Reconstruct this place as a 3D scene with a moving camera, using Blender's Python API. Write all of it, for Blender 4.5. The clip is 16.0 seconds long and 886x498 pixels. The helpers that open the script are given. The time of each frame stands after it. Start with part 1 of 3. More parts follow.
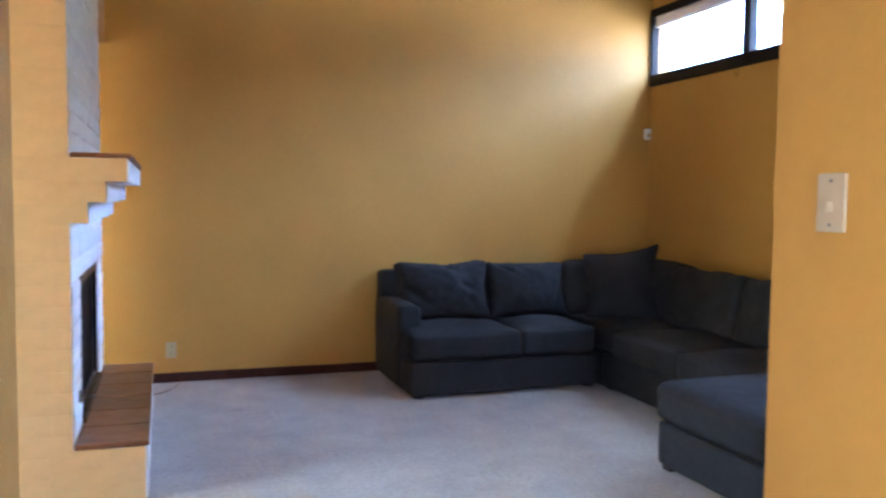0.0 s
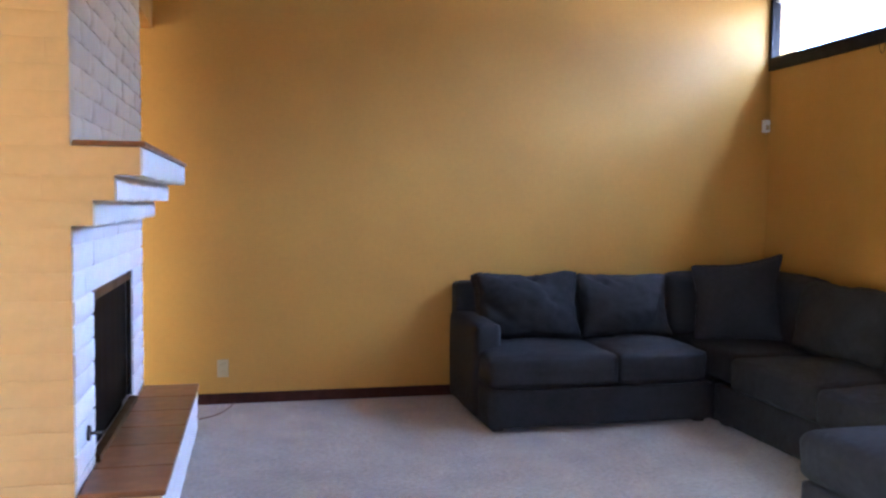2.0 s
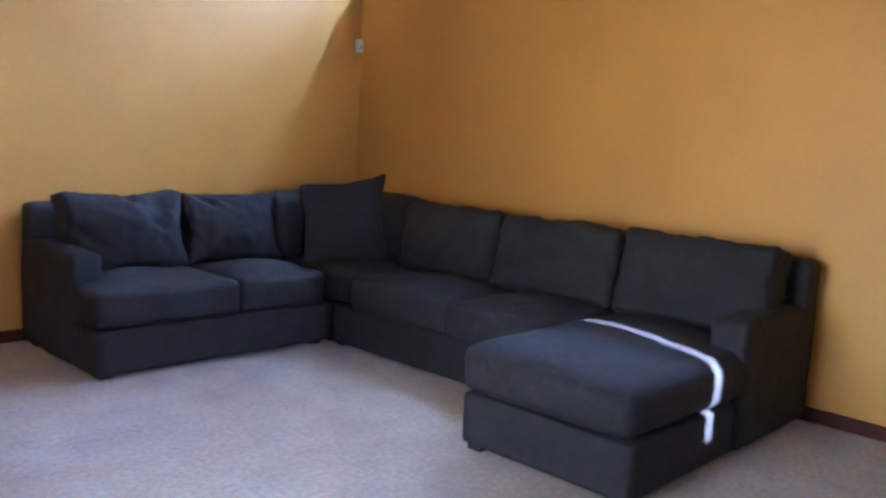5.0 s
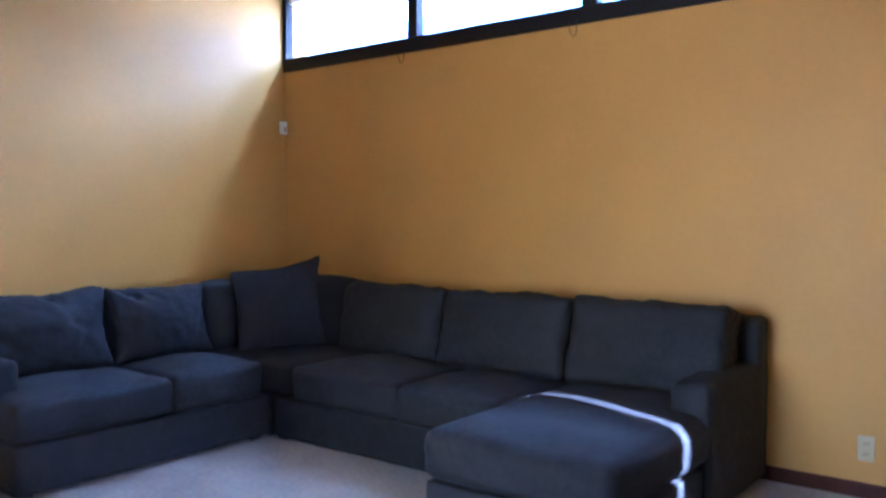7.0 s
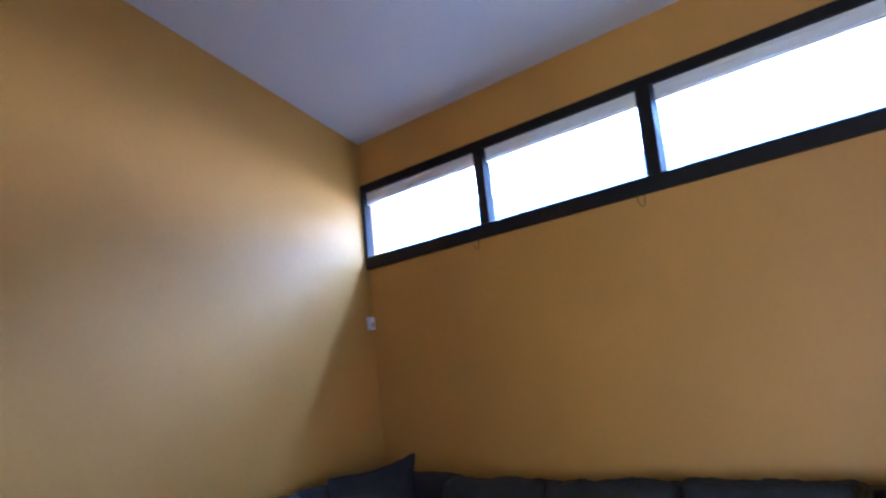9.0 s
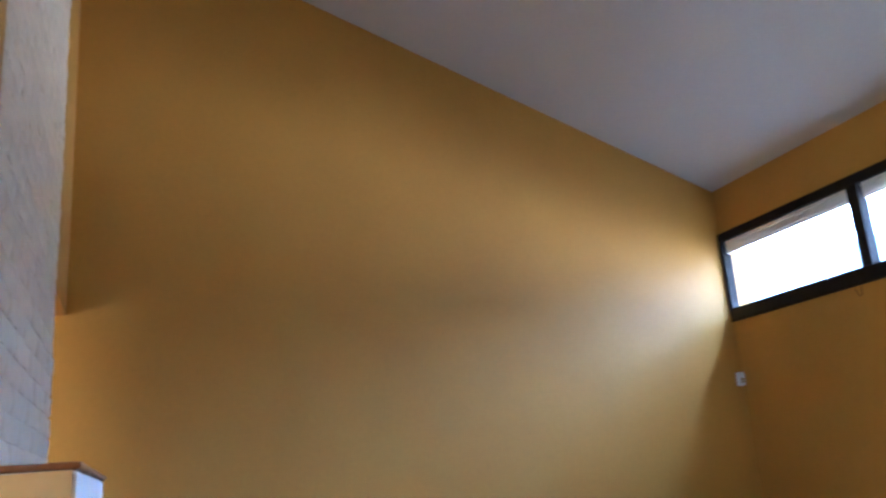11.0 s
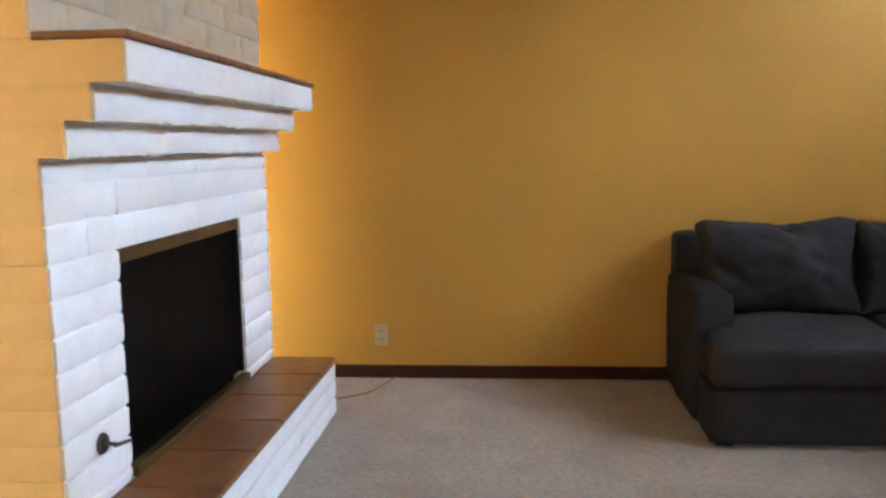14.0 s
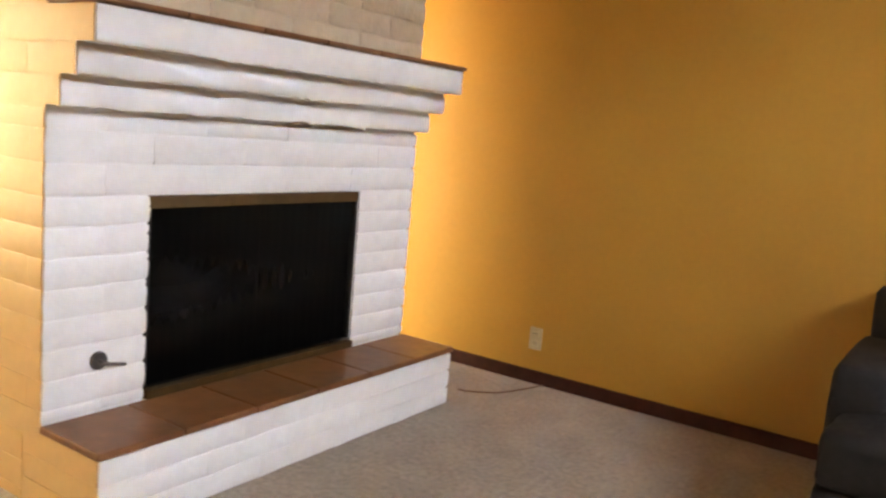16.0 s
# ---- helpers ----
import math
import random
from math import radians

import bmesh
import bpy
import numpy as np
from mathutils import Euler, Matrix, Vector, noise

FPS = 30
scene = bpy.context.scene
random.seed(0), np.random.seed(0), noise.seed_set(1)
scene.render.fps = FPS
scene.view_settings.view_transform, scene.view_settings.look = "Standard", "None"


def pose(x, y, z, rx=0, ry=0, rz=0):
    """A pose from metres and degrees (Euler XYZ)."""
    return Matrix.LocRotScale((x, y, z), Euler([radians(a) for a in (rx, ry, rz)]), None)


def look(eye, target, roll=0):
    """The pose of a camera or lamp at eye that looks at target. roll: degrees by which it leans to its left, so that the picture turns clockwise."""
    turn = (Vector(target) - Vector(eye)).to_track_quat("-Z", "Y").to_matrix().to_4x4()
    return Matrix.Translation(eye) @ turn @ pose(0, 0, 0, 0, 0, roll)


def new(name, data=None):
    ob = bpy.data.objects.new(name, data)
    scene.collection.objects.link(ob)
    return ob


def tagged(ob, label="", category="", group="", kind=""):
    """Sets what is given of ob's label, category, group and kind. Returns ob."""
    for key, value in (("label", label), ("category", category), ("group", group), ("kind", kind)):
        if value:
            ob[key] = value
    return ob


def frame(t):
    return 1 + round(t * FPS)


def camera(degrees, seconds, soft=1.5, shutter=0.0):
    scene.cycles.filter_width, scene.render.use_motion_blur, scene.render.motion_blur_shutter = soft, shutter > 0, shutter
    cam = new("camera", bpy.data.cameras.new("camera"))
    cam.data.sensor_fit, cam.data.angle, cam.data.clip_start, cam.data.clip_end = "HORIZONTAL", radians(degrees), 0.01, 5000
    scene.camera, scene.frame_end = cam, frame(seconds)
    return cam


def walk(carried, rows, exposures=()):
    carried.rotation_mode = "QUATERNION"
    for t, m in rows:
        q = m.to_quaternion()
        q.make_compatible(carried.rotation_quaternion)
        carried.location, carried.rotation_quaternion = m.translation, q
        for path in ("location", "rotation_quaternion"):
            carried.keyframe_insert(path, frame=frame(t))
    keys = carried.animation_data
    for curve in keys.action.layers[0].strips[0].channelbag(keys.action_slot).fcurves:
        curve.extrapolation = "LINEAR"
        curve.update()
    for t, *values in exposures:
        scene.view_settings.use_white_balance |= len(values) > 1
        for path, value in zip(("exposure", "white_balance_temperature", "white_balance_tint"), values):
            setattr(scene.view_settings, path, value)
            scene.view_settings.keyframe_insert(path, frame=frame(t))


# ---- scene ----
cam = camera(56.4, 16.0, soft=2.4, shutter=0.4)
PATH = [
    (0, (-0.979, 0.959, 1.357), (-0.341, 2.85, 1.233), 0.6),
    (0.5, (-0.846, 1.089, 1.347), (-0.417, 3.04, 1.233), -0.1),
    (1, (-0.721, 1.248, 1.325), (-0.377, 3.215, 1.204), 0.4),
    (1.5, (-0.715, 1.485, 1.318), (-0.347, 3.448, 1.213), 0.6),
    (2, (-0.727, 1.681, 1.325), (-0.287, 3.629, 1.214), 0.6),
    (2.5, (-0.753, 1.906, 1.338), (-0.227, 3.83, 1.186), 1.3),
    (3, (-0.876, 1.998, 1.332), (-0.121, 3.839, 1.125), 0.6),
    (3.5, (-0.989, 2.083, 1.289), (0.069, 3.766, 1.068), 1.1),
    (4, (-1.039, 2.149, 1.262), (0.231, 3.678, 1.039), 2.8),
    (4.2, (-1.063, 2.172, 1.271), (0.248, 3.664, 1.038), 3.2),
    (6.3, (-1.086, 2.5, 1.244), (0.461, 3.746, 1.007), 0.9),
    (6.5, (-1.078, 2.493, 1.249), (0.477, 3.734, 1.044), 0.5),
    (7, (-1.062, 2.488, 1.259), (0.503, 3.732, 1.185), -0.0),
    (7.5, (-1.031, 2.473, 1.316), (0.523, 3.731, 1.379), -1.0),
    (8, (-1.011, 2.487, 1.352), (0.535, 3.742, 1.536), -1.8),
    (8.2, (-0.962, 2.434, 1.361), (0.565, 3.707, 1.583), -2.8),
    (10.3, (-0.914, 2.409, 1.45), (0.078, 4.075, 1.939), -5.6),
    (10.5, (-0.915, 2.422, 1.452), (-0.013, 4.135, 1.95), -5.0),
    (11, (-0.97, 2.411, 1.435), (-0.291, 4.218, 1.958), -4.3),
    (11.5, (-0.949, 2.414, 1.407), (-0.438, 4.287, 1.887), -3.9),
    (12, (-0.897, 2.476, 1.374), (-0.479, 4.414, 1.637), -3.2),
    (12.5, (-0.779, 2.587, 1.307), (-0.422, 4.554, 1.359), -3.0),
    (13, (-0.644, 2.686, 1.291), (-0.334, 4.657, 1.155), -3.1),
    (13.5, (-0.4, 2.722, 1.275), (-0.431, 4.713, 1.086), -0.9),
    (14, (-0.193, 2.873, 1.246), (-0.379, 4.849, 0.997), -1.0),
    (14.5, (0.069, 3.08, 1.256), (-0.318, 5.019, 0.959), -1.7),
    (15, (0.407, 3.152, 1.253), (-0.296, 4.997, 0.932), 2.5),
    (15.5, (0.676, 3.302, 1.248), (-0.312, 5.01, 0.922), 3.7),
    (16, (0.937, 3.473, 1.259), (-0.166, 5.117, 0.971), 4.9),
]
# seconds, stops, white balance
EXPOSURES = [(0, 4.73, 4570, 15), (1, 4.74, 4500, 16), (2, 4.72, 4730, 20), (3, 4.80, 5020, 25), (4, 4.93, 4620, 22), (6.5, 5.26, 4470, 23), (7, 5.01, 4050, 21), (7.5, 4.83, 3920, 22), (8.2, 4.58, 3910, 22), (11.5, 4.34, 4450, 12), (12, 4.34, 4160, 13), (12.5, 4.30, 4530, 16), (13, 4.63, 5400, 15), (13.5, 4.73, 5820, 12), (14, 4.66, 6190, 9), (14.5, 4.65, 6890, 13), (15, 4.59, 7610, 15), (16, 4.51, 7760, 16)]
walk(cam, [(t, look(eye, target, roll)) for t, eye, target, roll in PATH], EXPOSURES)

# plan: back wall y = 7.2, window wall x = 3.0, fireplace wall x = -1.36
XR, YB, XL = 3.0, 7.2, -1.36
LOW = 2.40            # low ceiling of the hall and the side room
EAVE, SLOPE = 3.31, 0.395   # vaulted ceiling at the window wall, and its rise


def vault(x):
    return EAVE + (XR - x) * SLOPE


# ---- world, sun and window light ----
SUN_WAY = Vector((0.25, 0.97, -0.65)).normalized()
world = bpy.data.worlds.new("sky")
scene.world = world
world.use_nodes = True
sky = world.node_tree.nodes.new("ShaderNodeTexSky")
sky.sky_type, sky.sun_disc = "NISHITA", False
sky.sun_elevation = math.asin(-SUN_WAY.z)
sky.sun_rotation = math.atan2(-SUN_WAY.x, -SUN_WAY.y)
back = world.node_tree.nodes["Background"]
back.inputs["Strength"].default_value = 0.15
world.node_tree.links.new(sky.outputs[0], back.inputs[0])

sun = new("sun", bpy.data.lights.new("sun", "SUN"))
sun.data.energy, sun.data.angle, sun.data.color = 5.0, radians(1.6), (1.0, 0.98, 0.95)
sun.matrix_world = look((0, 0, 30), Vector((0, 0, 30)) + SUN_WAY)


def window_light(name, eye, target, width, height, watts, color):
    lamp = new(name, bpy.data.lights.new(name, "AREA"))
    lamp.data.shape, lamp.data.size, lamp.data.size_y = "RECTANGLE", width, height
    lamp.data.energy, lamp.data.color = watts, color
    lamp.matrix_world = look(eye, target)
    return lamp


west = window_light("side_room_window_light", (-4.62, 4.45, 1.25), (-2.62, 5.75, 1.15), 1.7, 1.7, 5.7, (1.0, 0.80, 0.30))
west.data.spread = radians(130)
# daylight for the strip window: the sky between the eave and the treetops, and the sunlit ground below them
window_light("strip_window_sky_light", (5.0, 3.9, 4.28), (3.0, 3.9, 4.28), 11.8, 2.24, 170, (0.67, 0.83, 1.0))
window_light("strip_window_high_sky_light", (5.0, 3.9, 6.10), (3.0, 3.9, 6.10), 11.8, 1.40, 220, (0.65, 0.82, 1.0))
window_light("strip_window_ground_light", (5.0, 5.4, 2.13), (3.0, 5.4, 2.13), 8.8, 0.54, 23, (1.0, 0.90, 0.72))
# unseen hall opening, put where its lamp brightens the switch wall
window_light("hall_window_light", (XL - 0.02, 0.0, 1.2), (3, 0.0, 1.2), 1.0, 1.9, 3.1, (0.94, 0.96, 1.0))


# ---- materials ----
def material(name, color, rough=0.6, metal=0.0, grain=40.0, vary=0.06, blotch=1.3, blotch_vary=0.06,
             bump=0.1, bump_scale=120.0, dist=0.002, per_object=0.0, spec=0.5, sheen=0.0, coat=0.0):
    """A surface with fine grain, large soft blotches, relief and a difference from piece to piece."""
    m = bpy.data.materials.new(name)
    m.use_nodes = True
    nt = m.node_tree
    n, l = nt.nodes, nt.links
    p = n["Principled BSDF"]
    co = n.new("ShaderNodeTexCoord").outputs["Object"]

    def noise_tex(scale, detail):
        t = n.new("ShaderNodeTexNoise")
        t.inputs["Scale"].default_value, t.inputs["Detail"].default_value = scale, detail
        l.new(co, t.inputs["Vector"])
        return t.outputs["Fac"]

    def mapped(src, lo, hi):
        r = n.new("ShaderNodeMapRange")
        r.inputs["From Min"].default_value, r.inputs["From Max"].default_value = 0.25, 0.75
        r.inputs["To Min"].default_value, r.inputs["To Max"].default_value = lo, hi
        l.new(src, r.inputs["Value"])
        return r.outputs[0]

    def times(a, b):
        q = n.new("ShaderNodeMath")
        q.operation = "MULTIPLY"
        l.new(a, q.inputs[0]), l.new(b, q.inputs[1])
        return q.outputs[0]

    k = times(mapped(noise_tex(grain, 4), 1 - vary, 1 + vary), mapped(noise_tex(blotch, 3), 1 - blotch_vary, 1 + blotch_vary))
    if per_object:
        r = n.new("ShaderNodeMapRange")
        r.inputs["To Min"].default_value, r.inputs["To Max"].default_value = 1 - per_object, 1 + per_object
        l.new(n.new("ShaderNodeObjectInfo").outputs["Random"], r.inputs["Value"])
        k = times(k, r.outputs[0])
    mul = n.new("ShaderNodeVectorMath")
    mul.operation = "SCALE"
    mul.inputs[0].default_value = color
    l.new(k, mul.inputs["Scale"])
    l.new(mul.outputs[0], p.inputs["Base Color"])
    p.inputs["Metallic"].default_value = metal
    p.inputs["Specular IOR Level"].default_value = spec
    p.inputs["Sheen Weight"].default_value = sheen
    p.inputs["Coat Weight"].default_value = coat
    l.new(mapped(noise_tex(grain * 0.3, 3), max(0.02, rough - 0.08), min(1, rough + 0.08)), p.inputs["Roughness"])
    if bump:
        b = n.new("ShaderNodeBump")
        b.inputs["Strength"].default_value, b.inputs["Distance"].default_value = bump, dist
        l.new(noise_tex(bump_scale, 4), b.inputs["Height"])
        l.new(b.outputs[0], p.inputs["Normal"])
    return m


MUSTARD = (0.450, 0.234, 0.031)
wall_paint = material("mustard_wall_paint", MUSTARD, 0.55, spec=0.4, grain=30, vary=0.03, blotch=1.4, blotch_vary=0.07, bump=0.35, bump_scale=70, dist=0.002)
brick_mustard = material("pale_mustard_painted_brick", (0.66, 0.455, 0.200), 0.5, grain=22, vary=0.05, blotch=4, blotch_vary=0.05, bump=0.35, bump_scale=11, dist=0.010, per_object=0.012)
brick_white = material("white_painted_brick", (0.83, 0.84, 0.85), 0.5, grain=22, vary=0.03, blotch=5, blotch_vary=0.03, bump=0.45, bump_scale=11, dist=0.010, per_object=0.012)
# off-white paint dulled to cream: the shade above the mantel is in the colour
brick_shaded_cream = material("cream_painted_brick", (0.64, 0.55, 0.42), 0.4, grain=22, vary=0.05, blotch=4, blotch_vary=0.06, bump=0.8, bump_scale=22, dist=0.012, per_object=0.06)
ceiling_paint = material("white_ceiling_paint", (0.53, 0.495, 0.46), 0.85, grain=60, vary=0.03, blotch=0.8, blotch_vary=0.03, bump=0.5, bump_scale=150, dist=0.004)
carpet_mat = material("beige_carpet", (0.292, 0.245, 0.192), 0.95, grain=42, vary=0.26, blotch=4.5, blotch_vary=0.15, bump=0.5, bump_scale=110, dist=0.008, spec=0.1, sheen=0.3)
fabric = material("charcoal_upholstery", (0.0108, 0.0097, 0.0106), 0.72, grain=120, vary=0.22, blotch=8, blotch_vary=0.24, bump=0.6, bump_scale=300, dist=0.004, spec=0.34, sheen=0.0)
wood_dark = material("dark_stained_wood", (0.050, 0.014, 0.008), 0.7, spec=0.2, grain=25, vary=0.25, blotch=6, blotch_vary=0.15, bump=0.15, bump_scale=60)
foot_mat = material("black_stained_wood", (0.010, 0.007, 0.006), 0.6, grain=25, vary=0.2)
window_wood = material("black_brown_window_wood", (0.008, 0.006, 0.007), 0.6, spec=0.2, grain=25, vary=0.2, blotch=5, blotch_vary=0.15, bump=0.12, bump_scale=60)
tile_brown = material("brown_glazed_clay_tile", (0.200, 0.083, 0.030), 0.42, grain=18, vary=0.16, blotch=5, blotch_vary=0.30, bump=0.02, bump_scale=14, dist=0.002, per_object=0.14)
grout = material("brown_grout", (0.10, 0.06, 0.04), 0.9)
brass = material("aged_brass", (0.105, 0.060, 0.022), 0.5, metal=0.6, grain=30, vary=0.12, blotch=7, blotch_vary=0.15, bump=0.1)
iron = material("black_iron_mesh", (0.012, 0.011, 0.011), 0.5, metal=0.3, grain=200, vary=0.3, bump=0.3, bump_scale=600, dist=0.001)
soot = material("sooty_firebrick", (0.022, 0.018, 0.016), 0.9, grain=14, vary=0.4, blotch=3, blotch_vary=0.4, bump=0.6, bump_scale=25, dist=0.006)
log_mat = material("charred_log_bark", (0.045, 0.036, 0.030), 0.9, grain=18, vary=0.4, blotch=7, blotch_vary=0.4, bump=1.0, bump_scale=30, dist=0.01)
steel = material("dull_steel", (0.17, 0.165, 0.16), 0.4, metal=1.0, grain=60, vary=0.12, blotch=14, blotch_vary=0.15)
plastic = material("ivory_plastic", (0.43, 0.335, 0.185), 0.45, grain=50, vary=0.02, blotch=8, blotch_vary=0.03, bump=0.0)
plastic_white = material("white_plastic", (0.78, 0.77, 0.74), 0.4, grain=50, vary=0.02, blotch=8, blotch_vary=0.03, bump=0.0)
slot_dark = material("dark_slot", (0.02, 0.02, 0.02), 0.7)
blind_mat = material("white_blind_slat", (0.72, 0.70, 0.66), 0.5, grain=40, vary=0.03, blotch=5, blotch_vary=0.04)
cord_mat = material("brown_cable_sheath", (0.16, 0.09, 0.05), 0.6)
leaf_mat = material("outdoor_foliage", (0.055, 0.085, 0.03), 0.8, grain=3, vary=0.4, blotch=0.6, blotch_vary=0.3, bump=0.6, bump_scale=6, dist=0.1)
ground_mat = material("pale_dry_ground", (0.36, 0.32, 0.25), 0.95, grain=3, vary=0.2, blotch=0.15, blotch_vary=0.2)
roof_mat = material("roof_shingle", (0.12, 0.10, 0.09), 0.9, grain=12, vary=0.25)
glass = bpy.data.materials.new("window_glass")
glass.use_nodes = True
gp = glass.node_tree.nodes["Principled BSDF"]
gp.inputs["Transmission Weight"].default_value, gp.inputs["Roughness"].default_value, gp.inputs["IOR"].default_value = 1.0, 0.0, 1.45


# ---- mesh helpers ----
def part(name, bm, mat, parent=None, label="", smooth=False):
    """Links a bmesh as one mesh object, under a thing or a part where one is given."""
    me = bpy.data.meshes.new(name)
    bm.to_mesh(me)
    bm.free()
    me.materials.append(mat)
    if smooth:
        me.shade_smooth()
    ob = new(name, me)
    if parent is not None:
        ob.parent = parent
    if label:
        ob["label"] = label
    return ob


def thing(name, at, label, category, group="", kind="", turn=0.0):
    ob = new(name)
    ob.matrix_world = pose(*at, 0, 0, turn)
    ob.empty_display_size = 0.1
    return tagged(ob, label, category, group, kind)


def box(bm, x0, x1, y0, y1, z0, z1, bevel=0.0, segments=2):
    vs = bmesh.ops.create_cube(bm, size=1, matrix=Matrix.LocRotScale(((x0 + x1) / 2, (y0 + y1) / 2, (z0 + z1) / 2), None, (x1 - x0, y1 - y0, z1 - z0)))["verts"]
    if bevel:
        es = list({e for v in vs for e in v.link_edges})
        bmesh.ops.bevel(bm, geom=es, offset=bevel, segments=segments, affect="EDGES", profile=0.5)
    return bm


def boxes(*rows, bevel=0.0):
    bm = bmesh.new()
    for r in rows:
        box(bm, *r, bevel=bevel)
    return bm


def prism(points, axis, a, b):
    """A solid with the outline points, drawn out along axis from a to b."""
    bm = bmesh.new()
    put = {"y": lambda u, v, w: (u, w, v), "x": lambda u, v, w: (w, u, v), "z": lambda u, v, w: (u, v, w)}[axis]
    lo = [bm.verts.new(put(u, v, a)) for u, v in points]
    hi = [bm.verts.new(put(u, v, b)) for u, v in points]
    bm.faces.new(lo), bm.faces.new(hi[::-1])
    for i in range(len(points)):
        j = (i + 1) % len(points)
        bm.faces.new((lo[j], lo[i], hi[i], hi[j]))
    bmesh.ops.recalc_face_normals(bm, faces=bm.faces)
    return bm


def tube(points, radius, sides=8):
    """A round bar along points."""
    bm = bmesh.new()
    rings = []
    pts = [Vector(p) for p in points]
    for i, p in enumerate(pts):
        d = (pts[min(i + 1, len(pts) - 1)] - pts[max(i - 1, 0)]).normalized()
        u = d.orthogonal().normalized()
        if rings:
            u = (old - d * old.dot(d)).normalized()
        old = u
        w = d.cross(u)
        rings.append([bm.verts.new(p + radius * (math.cos(2 * math.pi * k / sides) * u + math.sin(2 * math.pi * k / sides) * w)) for k in range(sides)])
    for a, b in zip(rings, rings[1:]):
        for k in range(sides):
            bm.faces.new((a[k], a[(k + 1) % sides], b[(k + 1) % sides], b[k]))
    bm.faces.new(rings[0][::-1]), bm.faces.new(rings[-1])
    bmesh.ops.recalc_face_normals(bm, faces=bm.faces)
    return bm


def padded(size, radius, crown=(0.0, 0.0, 0.0), wobble=0.006, cuts=12, seed=0.0, m=None, pinch=0.0, creases=()):
    """A stuffed block round its centre: rounded edges, faces that swell by crown, and an uneven skin. creases: (point, way, depth, width)."""
    bm = bmesh.new()
    bmesh.ops.create_cube(bm, size=2)
    bmesh.ops.subdivide_edges(bm, edges=bm.edges, cuts=cuts, use_grid_fill=True)
    half = Vector(size) / 2
    for v in bm.verts:
        u = v.co.copy()
        # crowd the rows towards the edges so that the rounding has enough of them
        q = Vector([math.copysign(1 - (1 - abs(c)) ** 1.35, c) * h for c, h in zip(u, half)])
        inner = Vector([max(-h + radius, min(h - radius, c)) for c, h in zip(q, half)])
        d = q - inner
        n = d.normalized() if d.length > 1e-6 else Vector((0, 0, 0))
        p = inner + n * radius if d.length > 1e-6 else q
        e = [max(0.0, 1 - (c / h) ** 2) for c, h in zip(q, half)]
        p.x += math.copysign(crown[0] * e[1] * e[2], u.x) if abs(u.x) > 0.99 else 0
        p.y += math.copysign(crown[1] * e[0] * e[2], u.y) if abs(u.y) > 0.99 else 0
        p.z += math.copysign(crown[2] * e[0] * e[1], u.z) if abs(u.z) > 0.99 else 0
        if pinch:
            # corners drawn out to points, as on a pillow: the edges thin out between them
            k = (1 - e[0] * e[2])
            p.y *= 1 - pinch * k
            p.x *= 1 - 0.10 * e[2]
            p.z *= 1 - 0.10 * e[0]
        s = p * 5.0 + Vector((seed * 7.3, seed * 3.1, seed))
        out = (p - inner * 0.8).normalized()
        p += out * (noise.noise(s) * wobble + noise.noise(s * 2.7) * wobble * 0.45 + noise.noise(s * 7.5) * wobble * 0.38)
        for c, way, depth, width in creases:
            r = p - Vector(c)
            w = Vector(way).normalized()
            along = r.dot(w)
            across = (r - w * along).length
            length = Vector(way).length
            if 0 <= along <= length:
                p -= out * depth * math.exp(-(across / width) ** 2) * math.sin(math.pi * min(1, 0.25 + along / length * 0.75))
        v.co = p
    if m is not None:
        bmesh.ops.transform(bm, matrix=m, verts=bm.verts)
    return bm


# ---- the shell: floor, walls, ceilings ----
tagged(part("floor", boxes((-4.9, XR + 0.19, -1.0, YB + 0.18, -0.12, 0.0)), carpet_mat), "worn beige cut-pile carpet over the whole floor", "carpet", kind="structure")
TOP = vault(XL - 0.15) + 0.3
tagged(part("wall_north", boxes((-4.9, XR + 0.20, YB, YB + 0.18, 0.0, TOP)), wall_paint), "tall mustard-yellow painted plaster wall under the vault", "wall", kind="structure")
W0, W1, WZ0, WZ1 = 3.34, 7.2, 2.33, 2.965
tagged(part("wall_east", boxes((XR, XR + 0.20, 2.2, YB, 0.0, WZ0), (XR, XR + 0.20, 2.2, W0, WZ0, WZ1), (XR, XR + 0.20, 2.2, YB, WZ1, EAVE + 0.02)), wall_paint),
       "mustard-yellow wall with a strip window below the ceiling", "wall", kind="structure")
# wall between the hall and the room, with a tall window whose curtains leave a slit
SL0, SL1 = 1.565, 1.612
CU0, CU1 = 0.85, 2.60
tagged(part("wall_south", boxes((0.30, CU0, 2.2, 2.32, 0.0, 2.1), (CU1, XR, 2.2, 2.32, 0.0, 2.1), (0.30, XR, 2.2, 2.32, 2.1, TOP),
                                (XL - 0.14, 0.30, 2.2, 2.32, LOW, TOP)), wall_paint), "mustard-yellow wall beside the wide opening, with a curtained glass door", "wall", kind="structure")


def curtain(x0, x1):
    """A drawn, pleated curtain panel in the glass door's opening."""
    c = thing("curtain", ((x0 + x1) / 2, 2.26, 0.0), "drawn off-white pleated curtain over the glass door", "curtain", "curtains")
    bm = bmesh.new()
    n = 90
    rows = []
    for z in (1.12 if x1 - x0 < 0.1 else 0.0, 2.1):
        rows.append([bm.verts.new((x0 + (x1 - x0) * i / n - (x0 + x1) / 2, 0.018 * math.sin(i * 0.9), z)) for i in range(n + 1)])
    for i in range(n):
        bm.faces.new((rows[0][i], rows[0][i + 1], rows[1][i + 1], rows[1][i]))
    part("cloth", bm, curtain_mat, c, smooth=True)
    return c


